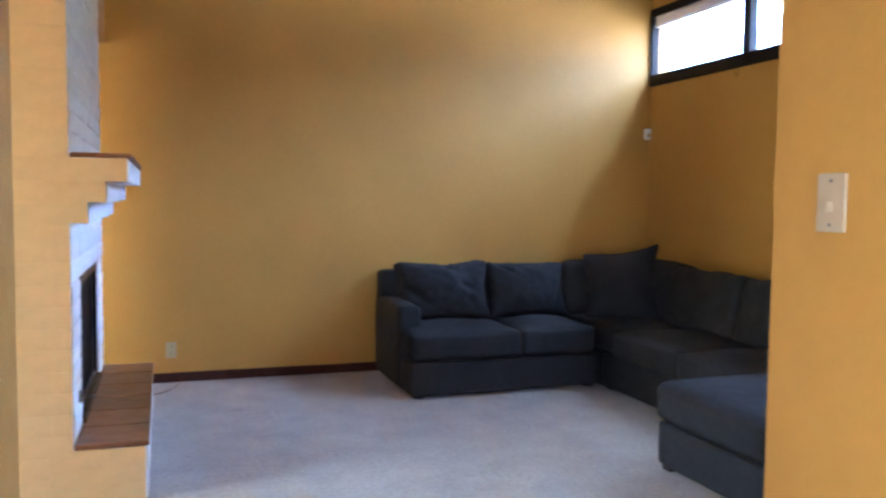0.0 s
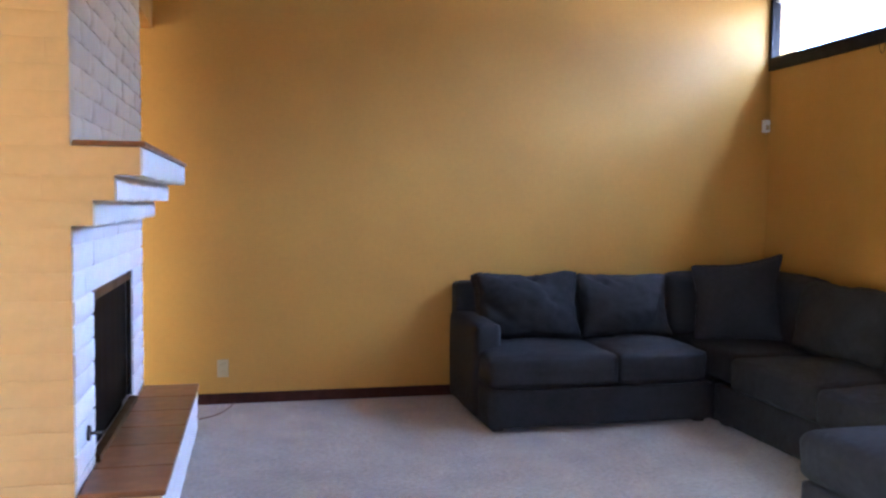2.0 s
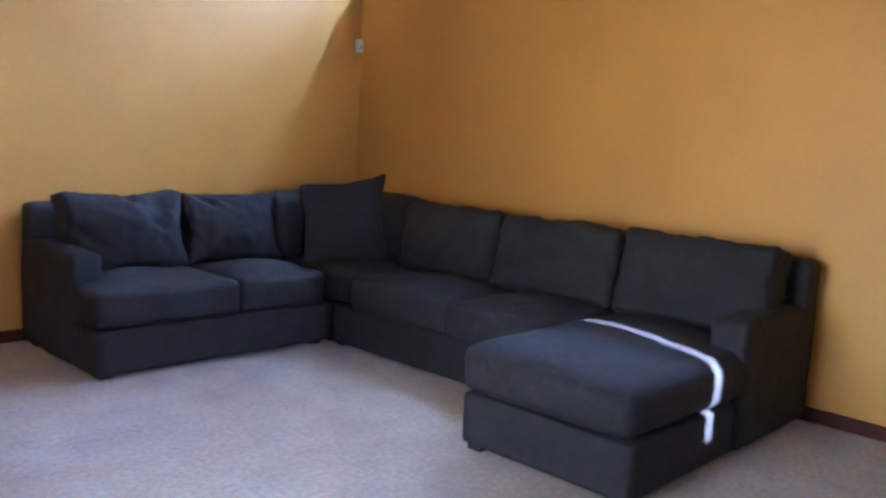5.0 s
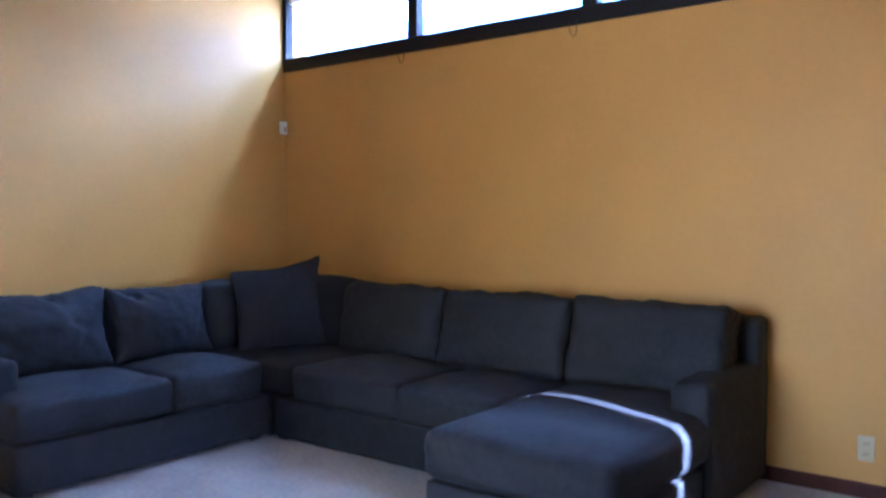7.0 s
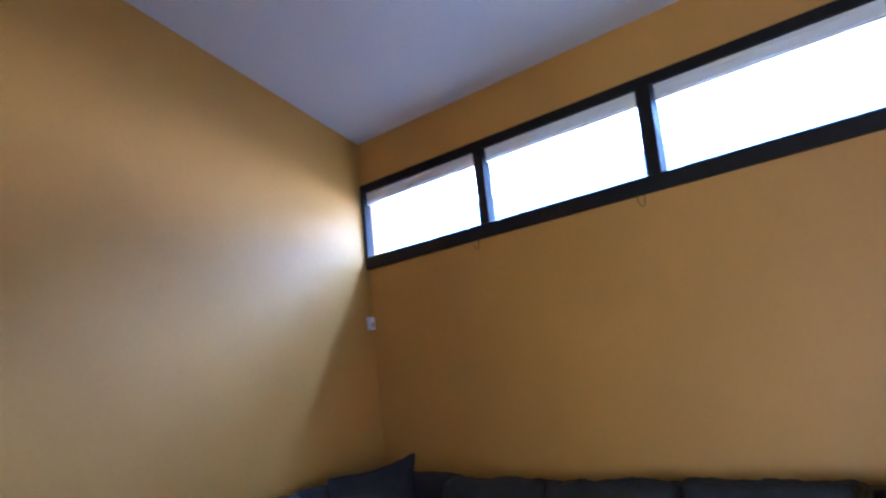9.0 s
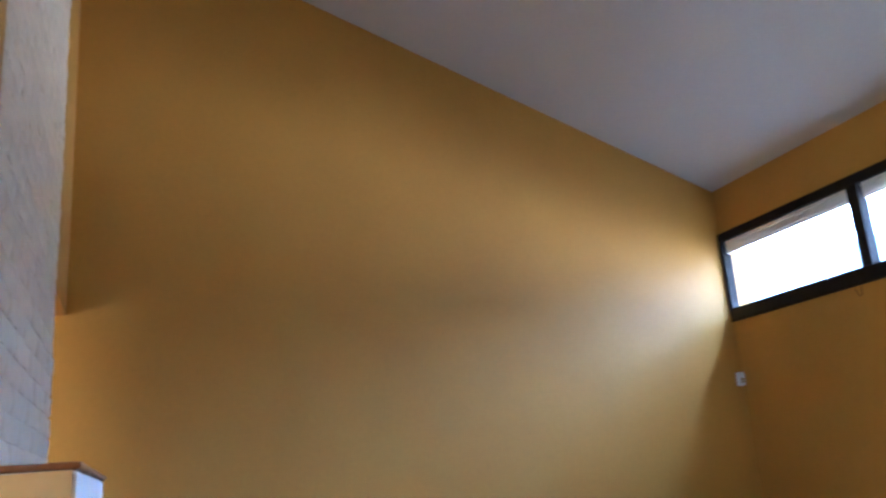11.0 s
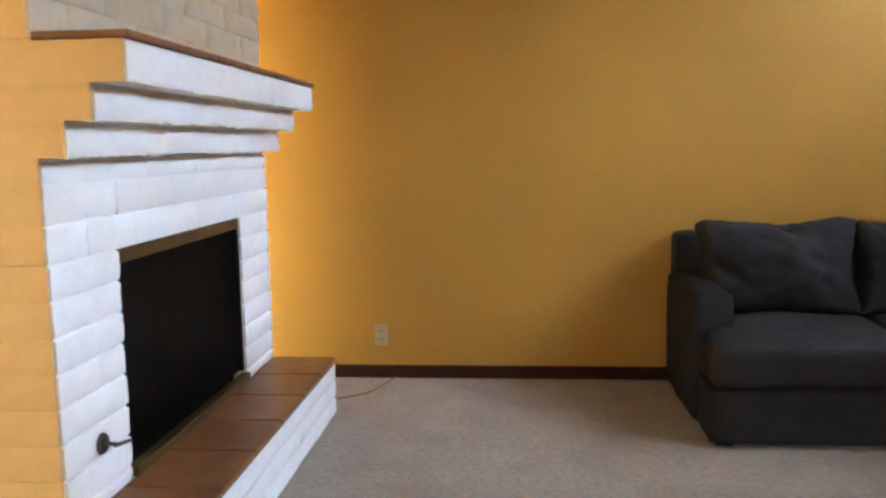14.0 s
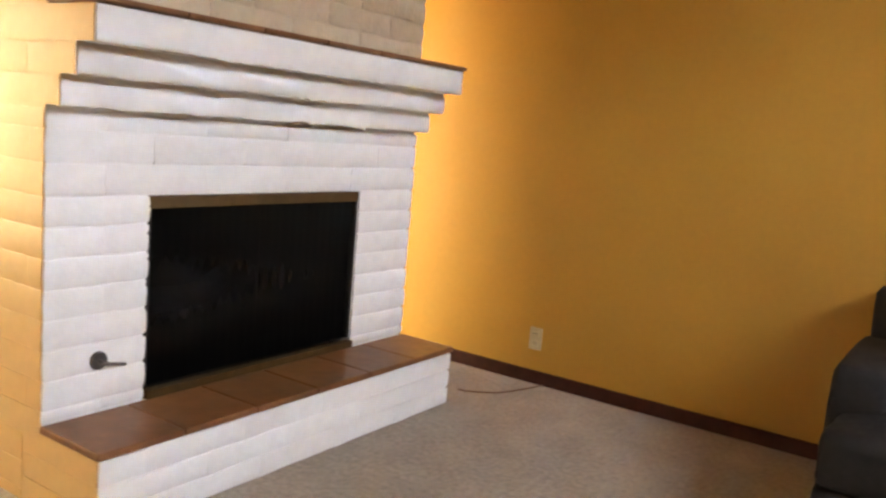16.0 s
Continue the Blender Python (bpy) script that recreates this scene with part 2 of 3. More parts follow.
curtain_mat = bpy.data.materials.new("off_white_curtain_cloth")
curtain_mat.use_nodes = True
cn, cl = curtain_mat.node_tree.nodes, curtain_mat.node_tree.links
cmix, ctr = cn.new("ShaderNodeMixShader"), cn.new("ShaderNodeBsdfTranslucent")
ctr.inputs["Color"].default_value = (0.62, 0.58, 0.50, 1)
cn["Principled BSDF"].inputs["Base Color"].default_value = (0.62, 0.58, 0.50, 1)
cn["Principled BSDF"].inputs["Roughness"].default_value = 0.95
cmix.inputs[0].default_value = 0.002
cl.new(cn["Principled BSDF"].outputs[0], cmix.inputs[1]), cl.new(ctr.outputs[0], cmix.inputs[2]), cl.new(cmix.outputs[0], cn["Material Output"].inputs["Surface"])
curtain(CU0, SL0)
curtain(SL1, CU1)
# unseen board in the gap, added to stop the sun streak short of the floor
tagged(part("curtain_board", boxes((SL0 - 0.02, SL1 + 0.02, 2.285, 2.30, 0.0, 1.09)), wall_paint), "unseen low board added to cut off the sun streak near the floor", "board", kind="structure")
# another unseen piece above the gap, added to trim the streak's far end
tagged(part("curtain_valance", boxes((SL0 - 0.03, SL1 + 0.03, 2.285, 2.30, 1.925, 2.30)), wall_paint), "unseen short board added over the curtain gap to shorten the sun streak", "board", kind="structure")
tagged(part("wall_west", boxes((XL - 0.14, XL, -1.0, -0.5, 0.0, LOW), (XL - 0.14, XL, 0.5, 3.41, 0.0, LOW), (XL - 0.14, XL, -0.5, 0.5, 2.15, LOW), (XL - 0.14, XL, -0.5, 0.5, 0.0, 0.25), (XL - 0.14, XL, 2.32, 4.80, LOW, TOP), (XL - 0.14, XL, 6.59, YB, LOW, TOP)), wall_paint),
       "mustard-yellow wall with low openings beside the chimney", "wall", kind="structure")
tagged(part("ceiling", prism([(XR + 0.18, vault(XR + 0.18)), (XL - 0.14, vault(XL - 0.14)), (XL - 0.14, vault(XL - 0.14) + 0.2), (XR + 0.18, vault(XR + 0.18) + 0.2)], "y", 2.2, YB), ceiling_paint),
       "sloping off-white textured plaster ceiling", "ceiling", kind="structure")
tagged(part("roof", prism([(XR + 0.32, vault(XR + 0.32) + 0.21), (XL - 0.14, vault(XL - 0.14) + 0.21), (XL - 0.14, vault(XL - 0.14) + 0.3), (XR + 0.32, vault(XR + 0.32) + 0.3)], "y", 1.8, YB + 0.5), roof_mat),
       "shingled roof slope with a shallow eave", "roof", kind="structure")
tagged(part("soffit", prism([(XR + 0.20, 3.06), (XR + 0.30, 3.06), (XR + 0.30, 3.34), (XR + 0.20, 3.42)], "y", 1.8, YB + 0.5), blind_mat), "white boxed soffit under the eave", "soffit", kind="structure")
tagged(part("side_room_ceiling", boxes((-4.9, XL - 0.14, 1.8, YB, LOW, LOW + 0.15)), wall_paint), "low mustard-painted ceiling of the side room", "ceiling", kind="structure")
tagged(part("hall_ceiling", boxes((XL - 0.14, 0.30, -1.0, 2.2, LOW, LOW + 0.15)), ceiling_paint), "low white ceiling of the entry hall", "ceiling", kind="structure")
tagged(part("side_room_wall_west", boxes((-4.9, -4.78, 1.8, 3.4, 0.0, LOW), (-4.9, -4.78, 5.6, YB, 0.0, LOW), (-4.9, -4.78, 3.4, 5.6, 0.0, 0.38), (-4.9, -4.78, 3.4, 5.6, 2.12, LOW)), wall_paint), "plain mustard wall with a wide window opening", "wall", kind="structure")
tagged(part("side_room_wall_south", boxes((-4.78, XL - 0.14, 1.8, 1.92, 0.0, LOW)), wall_paint), "plain mustard wall of the side room", "wall", kind="structure")
tagged(part("hall_wall_east", boxes((0.18, 0.30, -1.0, 2.32, 0.0, LOW)), wall_paint), "mustard-yellow hall wall ending at the wide opening", "wall", kind="structure")
tagged(part("hall_wall_south", boxes((XL, 0.18, -1.0, -0.88, 0.0, LOW)), wall_paint), "plain mustard end wall of the entry hall", "wall", kind="structure")


def skirting(name, a, b, inward):
    """A dark board along the foot of a wall from a to b."""
    (x0, y0), (x1, y1) = a, b
    nx, ny = inward
    bm = bmesh.new()
    box(bm, min(x0, x1, x0 + nx * 0.014, x1 + nx * 0.014), max(x0, x1, x0 + nx * 0.014, x1 + nx * 0.014),
        min(y0, y1, y0 + ny * 0.014, y1 + ny * 0.014), max(y0, y1, y0 + ny * 0.014, y1 + ny * 0.014), 0.0, 0.070, bevel=0.004)
    return tagged(part(name, bm, wood_dark), "dark reddish-brown stained wooden skirting board", "baseboard", kind="structure")


skirting("baseboard_north", (-4.7, YB), (XR, YB), (0, -1))
skirting("baseboard_east", (XR, 2.32), (XR, YB - 0.014), (-1, 0))
skirting("baseboard_south", (0.18, 2.32), (XR - 0.014, 2.32), (0, 1))
skirting("baseboard_hall", (0.18, -0.88), (0.18, 2.32), (-1, 0))
skirting("baseboard_west", (XL, -0.88), (XL, 3.41), (1, 0))

# ---- strip window ----
window = thing("window_1", (XR, (W0 + W1) / 2, WZ0), "three-light strip window in a dark brown wooden frame", "window", kind="structure")


def under(parent, name, bm, mat, label="", smooth=False):
    """A part whose mesh is given in the room's own metres."""
    bmesh.ops.transform(bm, matrix=Matrix.Translation(-parent.matrix_world.translation), verts=bm.verts)
    return part(name, bm, mat, parent, label, smooth)


under(window, "outer_head", boxes((XR + 0.15, XR + 0.215, W0 - 0.02, YB - 0.004, 2.89, WZ1 + 0.06), bevel=0.004), window_wood)
F0, F1 = XR - 0.022, XR + 0.055
under(window, "frame_bottom", boxes((F0, F1, W0 - 0.01, YB - 0.004, WZ0 - 0.005, WZ0 + 0.09), bevel=0.004), window_wood)
under(window, "frame_top", boxes((F0, F1, W0 - 0.01, YB - 0.004, WZ1 - 0.05, WZ1 + 0.01), bevel=0.004), window_wood)
under(window, "frame_side", boxes((F0, F1, W0 - 0.01, W0 + 0.085, WZ0 + 0.09, WZ1 - 0.05), bevel=0.004), window_wood)
under(window, "frame_side", boxes((F0, F1, YB - 0.036, YB - 0.004, WZ0 + 0.09, WZ1 - 0.05), bevel=0.004), window_wood)
LIGHTS = [(W0 + 0.085, 4.64), (4.735, 5.915), (5.995, YB - 0.036)]
for y0, y1 in ((4.64, 4.735), (5.915, 5.995)):
    under(window, "mullion", boxes((F0, F1, y0, y1, WZ0 + 0.09, WZ1 - 0.05), bevel=0.004), window_wood)
for y0, y1 in LIGHTS:
    pane = under(window, "pane", boxes((XR + 0.040, XR + 0.046, y0 - 0.004, y1 + 0.004, WZ0 + 0.086, WZ1 - 0.046)), glass)
    pane.visible_shadow = False
    under(window, "sash_rail", boxes((XR + 0.058, XR + 0.078, y0 + 0.004, y1 - 0.10, WZ0 + 0.086, WZ0 + 0.112), bevel=0.003), window_wood)


def raised_blind(y0, y1, loop):
    """A slatted blind drawn up into a stack, with its pull cord looped below the frame."""
    b = thing("window_blind", (XR + 0.016, (y0 + y1) / 2, WZ1 - 0.052), "white slatted blind drawn up to the window head", "blind", "window blinds")
    half = (y1 - y0) / 2 - 0.012
    part("head_rail", boxes((-0.014, 0.014, -half, half, -0.026, 0.0), bevel=0.003), blind_mat, b)
    for i in range(5):
        w = random.uniform(-0.002, 0.002)
        part("slat", boxes((-0.013 + w, 0.013 + w, -half, half, -0.036 - i * 0.0088, -0.0295 - i * 0.0088), bevel=0.002), blind_mat, b)
    part("bottom_rail", boxes((-0.014, 0.014, -half, half, -0.092, -0.075), bevel=0.003), blind_mat, b)
    if loop:
        x, z = -0.042, -(WZ1 - 0.052) + WZ0
        pts = [(x, -half + 0.06, z + 0.02), (x, -half + 0.058, z - 0.03), (x, -half + 0.045, z - 0.062), (x, -half + 0.03, z - 0.07), (x, -half + 0.016, z - 0.058), (x, -half + 0.012, z - 0.02), (x, -half + 0.012, z + 0.02)]
        part("pull_cord", tube(pts, 0.0022, 6), slot_dark, b, "dark looped pull cord")
    return b


for y0, y1 in LIGHTS:
    raised_blind(y0, y1, True)

# ---- outside ----
tagged(part("ground", boxes((-90, 90, -90, 90, -0.3, -0.13)), ground_mat), "pale sunlit ground round the house", "ground", kind="structure")


def hedge_row(name, x, y0, y1, height):
    bm = bmesh.new()
    n = int((y1 - y0) / 1.1)
    for i in range(n):
        y = y0 + (y1 - y0) * i / n
        for z in np.arange(0.6, height, 1.1):
            r = random.uniform(0.8, 1.2)
            bmesh.ops.create_icosphere(bm, subdivisions=1, radius=r, matrix=Matrix.Translation((x + random.uniform(-0.7, 0.7), y + random.uniform(-0.4, 0.4), z - 0.3 + random.uniform(-0.3, 0.3))))
    return tagged(part(name, bm, leaf_mat), "unseen dense green trees added to darken the horizon", "trees", kind="stuff")


# trees added out of view, to darken the low horizon for the strip window
hedge_row("tree_belt", 15.0, -34.0, 1.0, 6.0)

# unseen slab, added to keep direct sun out of the hall opening
tagged(part("porch_roof", boxes((-3.6, -1.52, -5.0, 1.7, 2.42, 2.55)), roof_mat), "unseen flat slab added beside the hall to block the sun", "roof", kind="structure")

# ---- sectional sofa ----
SOFA = "sections of the corner sofa"


def sofa_part(parent, name, x0, x1, y0, y1, z0, z1, r=0.04, crown=(0, 0, 0), wobble=0.005, seed=1.0, cuts=12, creases=(), lean=0.0, lean_axis="X", turn=0.0, pinch=0.0):
    c = Vector(((x0 + x1) / 2, (y0 + y1) / 2, (z0 + z1) / 2))
    m = Matrix.Translation(c) @ Matrix.Rotation(radians(turn), 4, "Z") @ Matrix.Rotation(radians(lean), 4, lean_axis)
    bm = padded((x1 - x0, y1 - y0, z1 - z0), r, crown, wobble, cuts, seed, m, creases=creases, pinch=pinch)
    return under(parent, name, bm, fabric, smooth=True)


def foot(parent, x, y):
    return under(parent, "foot", boxes((x - 0.035, x + 0.035, y - 0.035, y + 0.035, 0.0, 0.045), bevel=0.006), foot_mat, "black wooden block foot")


SEAT, BASE = 0.455, 0.255
# two seats with an arm along the back wall
sa = thing("sofa_section", (1.3, 6.7, 0), "charcoal fabric two-seat sofa section with one square arm", "sofa", SOFA)
sofa_part(sa, "base", 0.570, 2.0, 6.185, 7.10, 0.022, BASE, 0.02, wobble=0.003, seed=1)
sofa_part(sa, "arm", 0.545, 0.715, 6.42, 7.10, 0.03, 0.60, 0.035, (0.006, 0.006, 0.008), seed=2)
sofa_part(sa, "back_frame", 0.575, 2.0, 7.02, 7.175, 0.03, 0.80, 0.035, seed=3)
sofa_part(sa, "seat_cushion", 0.572, 1.365, 6.168, 6.78, BASE + 0.004, SEAT - 0.012, 0.034, (0.0, 0.012, 0.044), 0.009, seed=4, cuts=18)
sofa_part(sa, "seat_cushion", 1.372, 1.945, 6.172, 6.78, BASE + 0.004, SEAT - 0.008, 0.034, (0.0, 0.012, 0.050), 0.009, seed=5, cuts=18)
sofa_part(sa, "back_cushion", 0.630, 1.350, 6.70, 6.93, 0.43, 0.885, 0.040, (0.0, 0.065, 0.004), 0.022, seed=6.3, lean=-13, cuts=34, pinch=0.30,
          creases=[((-0.03, -0.06, 0.29), (0.13, -0.06, -0.22), 0.075, 0.030), ((0.03, -0.14, 0.07), (0.22, 0.0, -0.10), 0.026, 0.022), ((-0.02, -0.05, 0.25), (0.30, 0.0, 0.02), 0.022, 0.026), ((-0.33, -0.10, 0.02), (0.20, -0.03, -0.14), 0.018, 0.024)])
sofa_part(sa, "back_cushion", 1.340, 1.995, 6.70, 6.93, 0.43, 0.865, 0.040, (0.0, 0.06, 0.004), 0.020, seed=7.9, lean=-13, cuts=34, pinch=0.28,
          creases=[((-0.29, -0.07, 0.26), (0.24, -0.05, -0.22), 0.058, 0.026), ((-0.16, -0.08, 0.25), (0.16, -0.05, -0.15), 0.026, 0.020), ((0.29, -0.09, 0.10), (-0.10, -0.02, -0.22), 0.018, 0.022)])
for x, y in ((0.64, 6.265), (0.63, 7.05), (1.93, 6.265), (1.93, 7.05)):
    foot(sa, x, y)
# corner
sc = thing("sofa_section", (2.5, 6.7, 0), "charcoal fabric corner sofa section against both walls", "sofa", SOFA)
sofa_part(sc, "base", 2.002, 2.90, 6.185, 7.10, 0.022, BASE, 0.02, wobble=0.003, seed=8)
sofa_part(sc, "back_frame", 2.004, 2.955, 7.02, 7.175, 0.03, 0.80, 0.035, seed=9)
sofa_part(sc, "back_frame", 2.80, 2.955, 6.20, 7.015, 0.03, 0.80, 0.035, seed=10)
sofa_part(sc, "seat_cushion", 2.015, 2.72, 5.955, 6.85, BASE + 0.004, SEAT, 0.045, (0, 0, 0.012), 0.005, seed=11)
sofa_part(sc, "back_cushion", 2.005, 2.66, 6.74, 6.96, 0.43, 0.865, 0.07, (0.01, 0.03, 0.012), 0.012, seed=12.2, lean=-11)
sofa_part(sc, "back_cushion", 2.57, 2.79, 6.135, 6.86, 0.43, 0.875, 0.07, (0.03, 0.01, 0.012), 0.012, seed=13.4, lean=11, lean_axis="Y")
for x, y in ((2.07, 6.27), (2.88, 7.05)):
    foot(sc, x, y)
# two seats without arms along the window wall
sb = thing("sofa_section", (2.5, 5.4, 0), "charcoal fabric armless two-seat sofa section", "sofa", SOFA)
sofa_part(sb, "base", 1.988, 2.90, 4.535, 6.178, 0.022, BASE, 0.02, wobble=0.003, seed=15)
sofa_part(sb, "back_frame", 2.80, 2.955, 4.535, 6.190, 0.03, 0.80, 0.035, seed=16)
sofa_part(sb, "seat_cushion", 1.945, 2.62, 5.170, 5.945, BASE + 0.004, SEAT - 0.010, 0.034, (0.012, 0, 0.046), 0.009, seed=17, cuts=18)
sofa_part(sb, "seat_cushion", 1.92, 2.62, 4.545, 5.160, BASE + 0.004, SEAT - 0.012, 0.034, (0.012, 0, 0.046), 0.009, seed=18, cuts=18)
sofa_part(sb, "back_cushion", 2.50, 2.73, 5.365, 6.130, 0.43, 0.860, 0.042, (0.055, 0.0, 0.002), 0.020, seed=19.1, lean=12, lean_axis="Y", cuts=26)
sofa_part(sb, "back_cushion", 2.50, 2.73, 4.555, 5.355, 0.43, 0.850, 0.042, (0.055, 0.0, 0.004), 0.022, seed=20.7, lean=12, lean_axis="Y", cuts=26)
for x, y in ((2.06, 4.6), (2.06, 6.12), (2.88, 4.6), (2.88, 6.12)):
    foot(sb, x, y)
# chaise end
sd = thing("sofa_section", (2.2, 4.1, 0), "charcoal fabric chaise section with a low square arm", "sofa", SOFA)
sofa_part(sd, "base", 1.384, 2.90, 3.726, 4.525, 0.022, BASE - 0.01, 0.02, wobble=0.003, seed=21)
sofa_part(sd, "arm", 2.185, 2.90, 3.698, 3.875, 0.03, 0.585, 0.035, (0.006, 0.006, 0.008), seed=22)
sofa_part(sd, "back_frame", 2.80, 2.955, 3.70, 4.525, 0.03, 0.80, 0.035, seed=23)
sofa_part(sd, "seat_cushion", 1.355, 2.64, 3.714, 4.53, BASE - 0.004, SEAT - 0.004, 0.056, (0.014, 0.010, 0.028), 0.010, seed=24, cuts=22)
sofa_part(sd, "back_cushion", 2.51, 2.74, 3.770, 4.545, 0.43, 0.858, 0.042, (0.055, 0.0, 0.002), 0.022, seed=26.6, lean=12, lean_axis="Y", cuts=26)
for x, y in ((1.43, 3.79), (1.43, 4.46), (2.85, 3.79)):
    foot(sd, x, y)
# loose pillow in the corner
pil = thing("throw_pillow", (2.355, 6.49, 0.46), "square charcoal fabric pillow standing in the sofa corner", "pillow")
cover = padded((0.58, 0.17, 0.52), 0.04, (0, 0.06, 0), 0.010, 18, 31.0, pinch=0.75)
for v in cover.verts:
    # the upper edge climbs to a drawn-out corner against the wall, and the side below it sags
    u, w = v.co.x / 0.29, v.co.z / 0.26
    v.co.z += 0.045 * max(0.0, w) * (u + 0.6) * 0.6 + 0.03 * max(0.0, u) ** 4 * max(0.0, w) ** 3
    v.co.x += 0.020 * max(0.0, u) ** 4 * max(0.0, w) ** 3 - 0.026 * max(0.0, u) ** 3 * max(0.0, 1 - w * w)
bmesh.ops.transform(cover, verts=cover.verts, matrix=Matrix.Translation((-0.02, 0, 0.240)) @ Matrix.Rotation(radians(-28), 4, "Z") @ Matrix.Rotation(radians(-14), 4, "X") @ Matrix.Rotation(radians(-3), 4, "Y"))
part("cover", cover, fabric, pil, smooth=True)


# ---- outlets, switch, sensor, cable ----
def outlet(at, turn):
    o = thing("wall_outlet", at, "ivory plastic double outlet plate low on the wall", "outlet", "wall outlets", turn=turn)
    part("plate", boxes((-0.036, 0.036, -0.006, 0.0, -0.058, 0.058), bevel=0.003), plastic, o)
    for z in (-0.024, 0.024):
        s = part("socket", boxes((-0.017, 0.017, -0.009, -0.005, z - 0.015, z + 0.015), bevel=0.003), plastic, o)
        for x in (-0.007, 0.007):
            part("slot", boxes((x - 0.0015, x + 0.0015, -0.0095, -0.0085, z - 0.004, z + 0.006)), slot_dark, s)
    return o


outlet((-0.943, YB, 0.235), 0)
outlet((XR, 3.287, 0.225), -90)
sw = thing("light_switch", (0.18, 2.165, 1.355), "ivory plastic toggle switch plate beside the opening", "switch", turn=-90)
part("plate", boxes((-0.034, 0.034, -0.007, 0.0, -0.054, 0.054), bevel=0.003), plastic, sw)
part("toggle", boxes((-0.005, 0.005, -0.020, -0.006, -0.016, 0.002), bevel=0.002), plastic, sw)
for z in (-0.040, 0.040):
    part("screw", boxes((-0.003, 0.003, -0.0085, -0.0065, z - 0.003, z + 0.003), bevel=0.001), steel, sw)
se = thing("wall_sensor", (XR - 0.035, YB, 1.92), "small white plastic alarm sensor in the wall corner", "sensor")
part("housing", boxes((-0.024, 0.024, -0.040, 0.0, -0.046, 0.046), bevel=0.007), plastic_white, se)
part("lens", boxes((-0.015, 0.015, -0.043, -0.038, -0.030, 0.006), bevel=0.002), plastic, se)
cable = thing("floor_cable", (-1.0, 6.95, 0.0), "thin brown cable lying loose on the carpet", "cable")
part("cord", tube([(-0.13, -0.16, 0.006), (-0.09, -0.155, 0.006), (-0.04, -0.12, 0.006), (0.02, -0.07, 0.006), (0.06, 0.0, 0.006), (0.10, 0.12, 0.006), (0.13, 0.235, 0.006)], 0.004, 6), cord_mat, cable)

# ---- fireplace ----
XF, Y0, Y1 = -1.357, 4.80, 6.59         # front plane and ends
OY0, OY1, OZ0, OZ1 = 5.157, 6.22, 0.275, 0.962   # opening
XB = -2.15
COURSE = 0.0905
fire = thing("fireplace", (XF, (Y0 + Y1) / 2, 0), "painted slump-block fireplace with a corbelled mantel and raised hearth", "fireplace")
R = 0.0070   # depth of the joints
for name, b in (("pier", (XB, XF - R, Y0 + R, OY0, 0, 1.515)), ("pier", (XB, XF - R, OY1, Y1 - R, 0, 1.515)), ("lintel", (XB, XF - R, OY0, OY1, OZ1, 1.515)), ("firebox_floor", (XB, XF - R, OY0, OY1, 0, OZ0 - 0.03)),
                ("corbel", (XF - R, -1.285 - R, Y0 + R, Y1 - R, 1.232, 1.515)), ("corbel", (-1.285 - R, -1.212 - R, Y0 + R, Y1 - R, 1.322, 1.515)), ("corbel", (-1.212 - R, -1.124 - R, Y0 + R, Y1 - R, 1.412, 1.513)),
                ("hearth_base", (XF - R, -1.062 - R, Y0 + R, Y1 - R, 0, 0.243))):
    under(fire, name, boxes(b), brick_white)
under(fire, "painted_side", boxes((XB, XF - R, Y0 + R - 0.004, Y0 + R - 0.001, 0, LOW), (XF - R, -1.285 - R, Y0 + R - 0.004, Y0 + R - 0.001, 1.232, 1.51), (-1.285 - R, -1.212 - R, Y0 + R - 0.004, Y0 + R - 0.001, 1.322, 1.51),
                                  (-1.212 - R, -1.126 - R, Y0 + R - 0.004, Y0 + R - 0.001, 1.412, 1.51), (XF - R, -1.064 - R, Y0 + R - 0.004, Y0 + R - 0.001, 0, 0.24)), brick_mustard, "mustard painted end wall")
under(fire, "firebox", boxes((XB + 0.02, XF - 0.06, OY0 + 0.001, OY0 + 0.03, OZ0 - 0.02, OZ1), (XB + 0.02, XF - 0.06, OY1 - 0.03, OY1 - 0.001, OZ0 - 0.02, OZ1), (XB + 0.0, XB + 0.05, OY0, OY1, OZ0 - 0.03, OZ1),
                             (XB + 0.02, XF - 0.06, OY0, OY1, OZ1 - 0.03, OZ1 - 0.001), (XB + 0.02, XF - 0.06, OY0, OY1, OZ0 - 0.029, OZ0 - 0.005)), soot, "sooty firebrick lining")
# logs on a grate
for i, (x, z, r, tilt) in enumerate(((-1.62, 0.40, 0.055, 4), (-1.76, 0.41, 0.06, -5), (-1.69, 0.50, 0.05, 9))):
    pts = [(x + 0.01 * math.sin(k * 1.7 + i), 5.42 + 0.07 * k, z + 0.02 * math.sin(k + i) + k * 0.07 * math.sin(radians(tilt))) for k in range(8)]
    under(fire, "log", tube(pts, r, 10), log_mat, "charred log on the grate", smooth=True)
for k in range(6):
    under(fire, "grate_bar", tube([(-1.50, 5.38 + k * 0.12, 0.37), (-1.54, 5.38 + k * 0.12, 0.335), (-1.85, 5.38 + k * 0.12, 0.335), (-1.85, 5.38 + k * 0.12, 0.272)], 0.008, 6), iron)
# screen in the opening
screen = under(fire, "fire_screen", boxes((XF - 0.030, XF - 0.006, OY0 + 0.004, OY1 - 0.004, OZ1 - 0.046, OZ1 - 0.004), bevel=0.004), brass, "brass-framed black fire screen")


def rail(name, *b):
    return under(fire, name, boxes(b, bevel=0.003), brass, "aged brass rail")


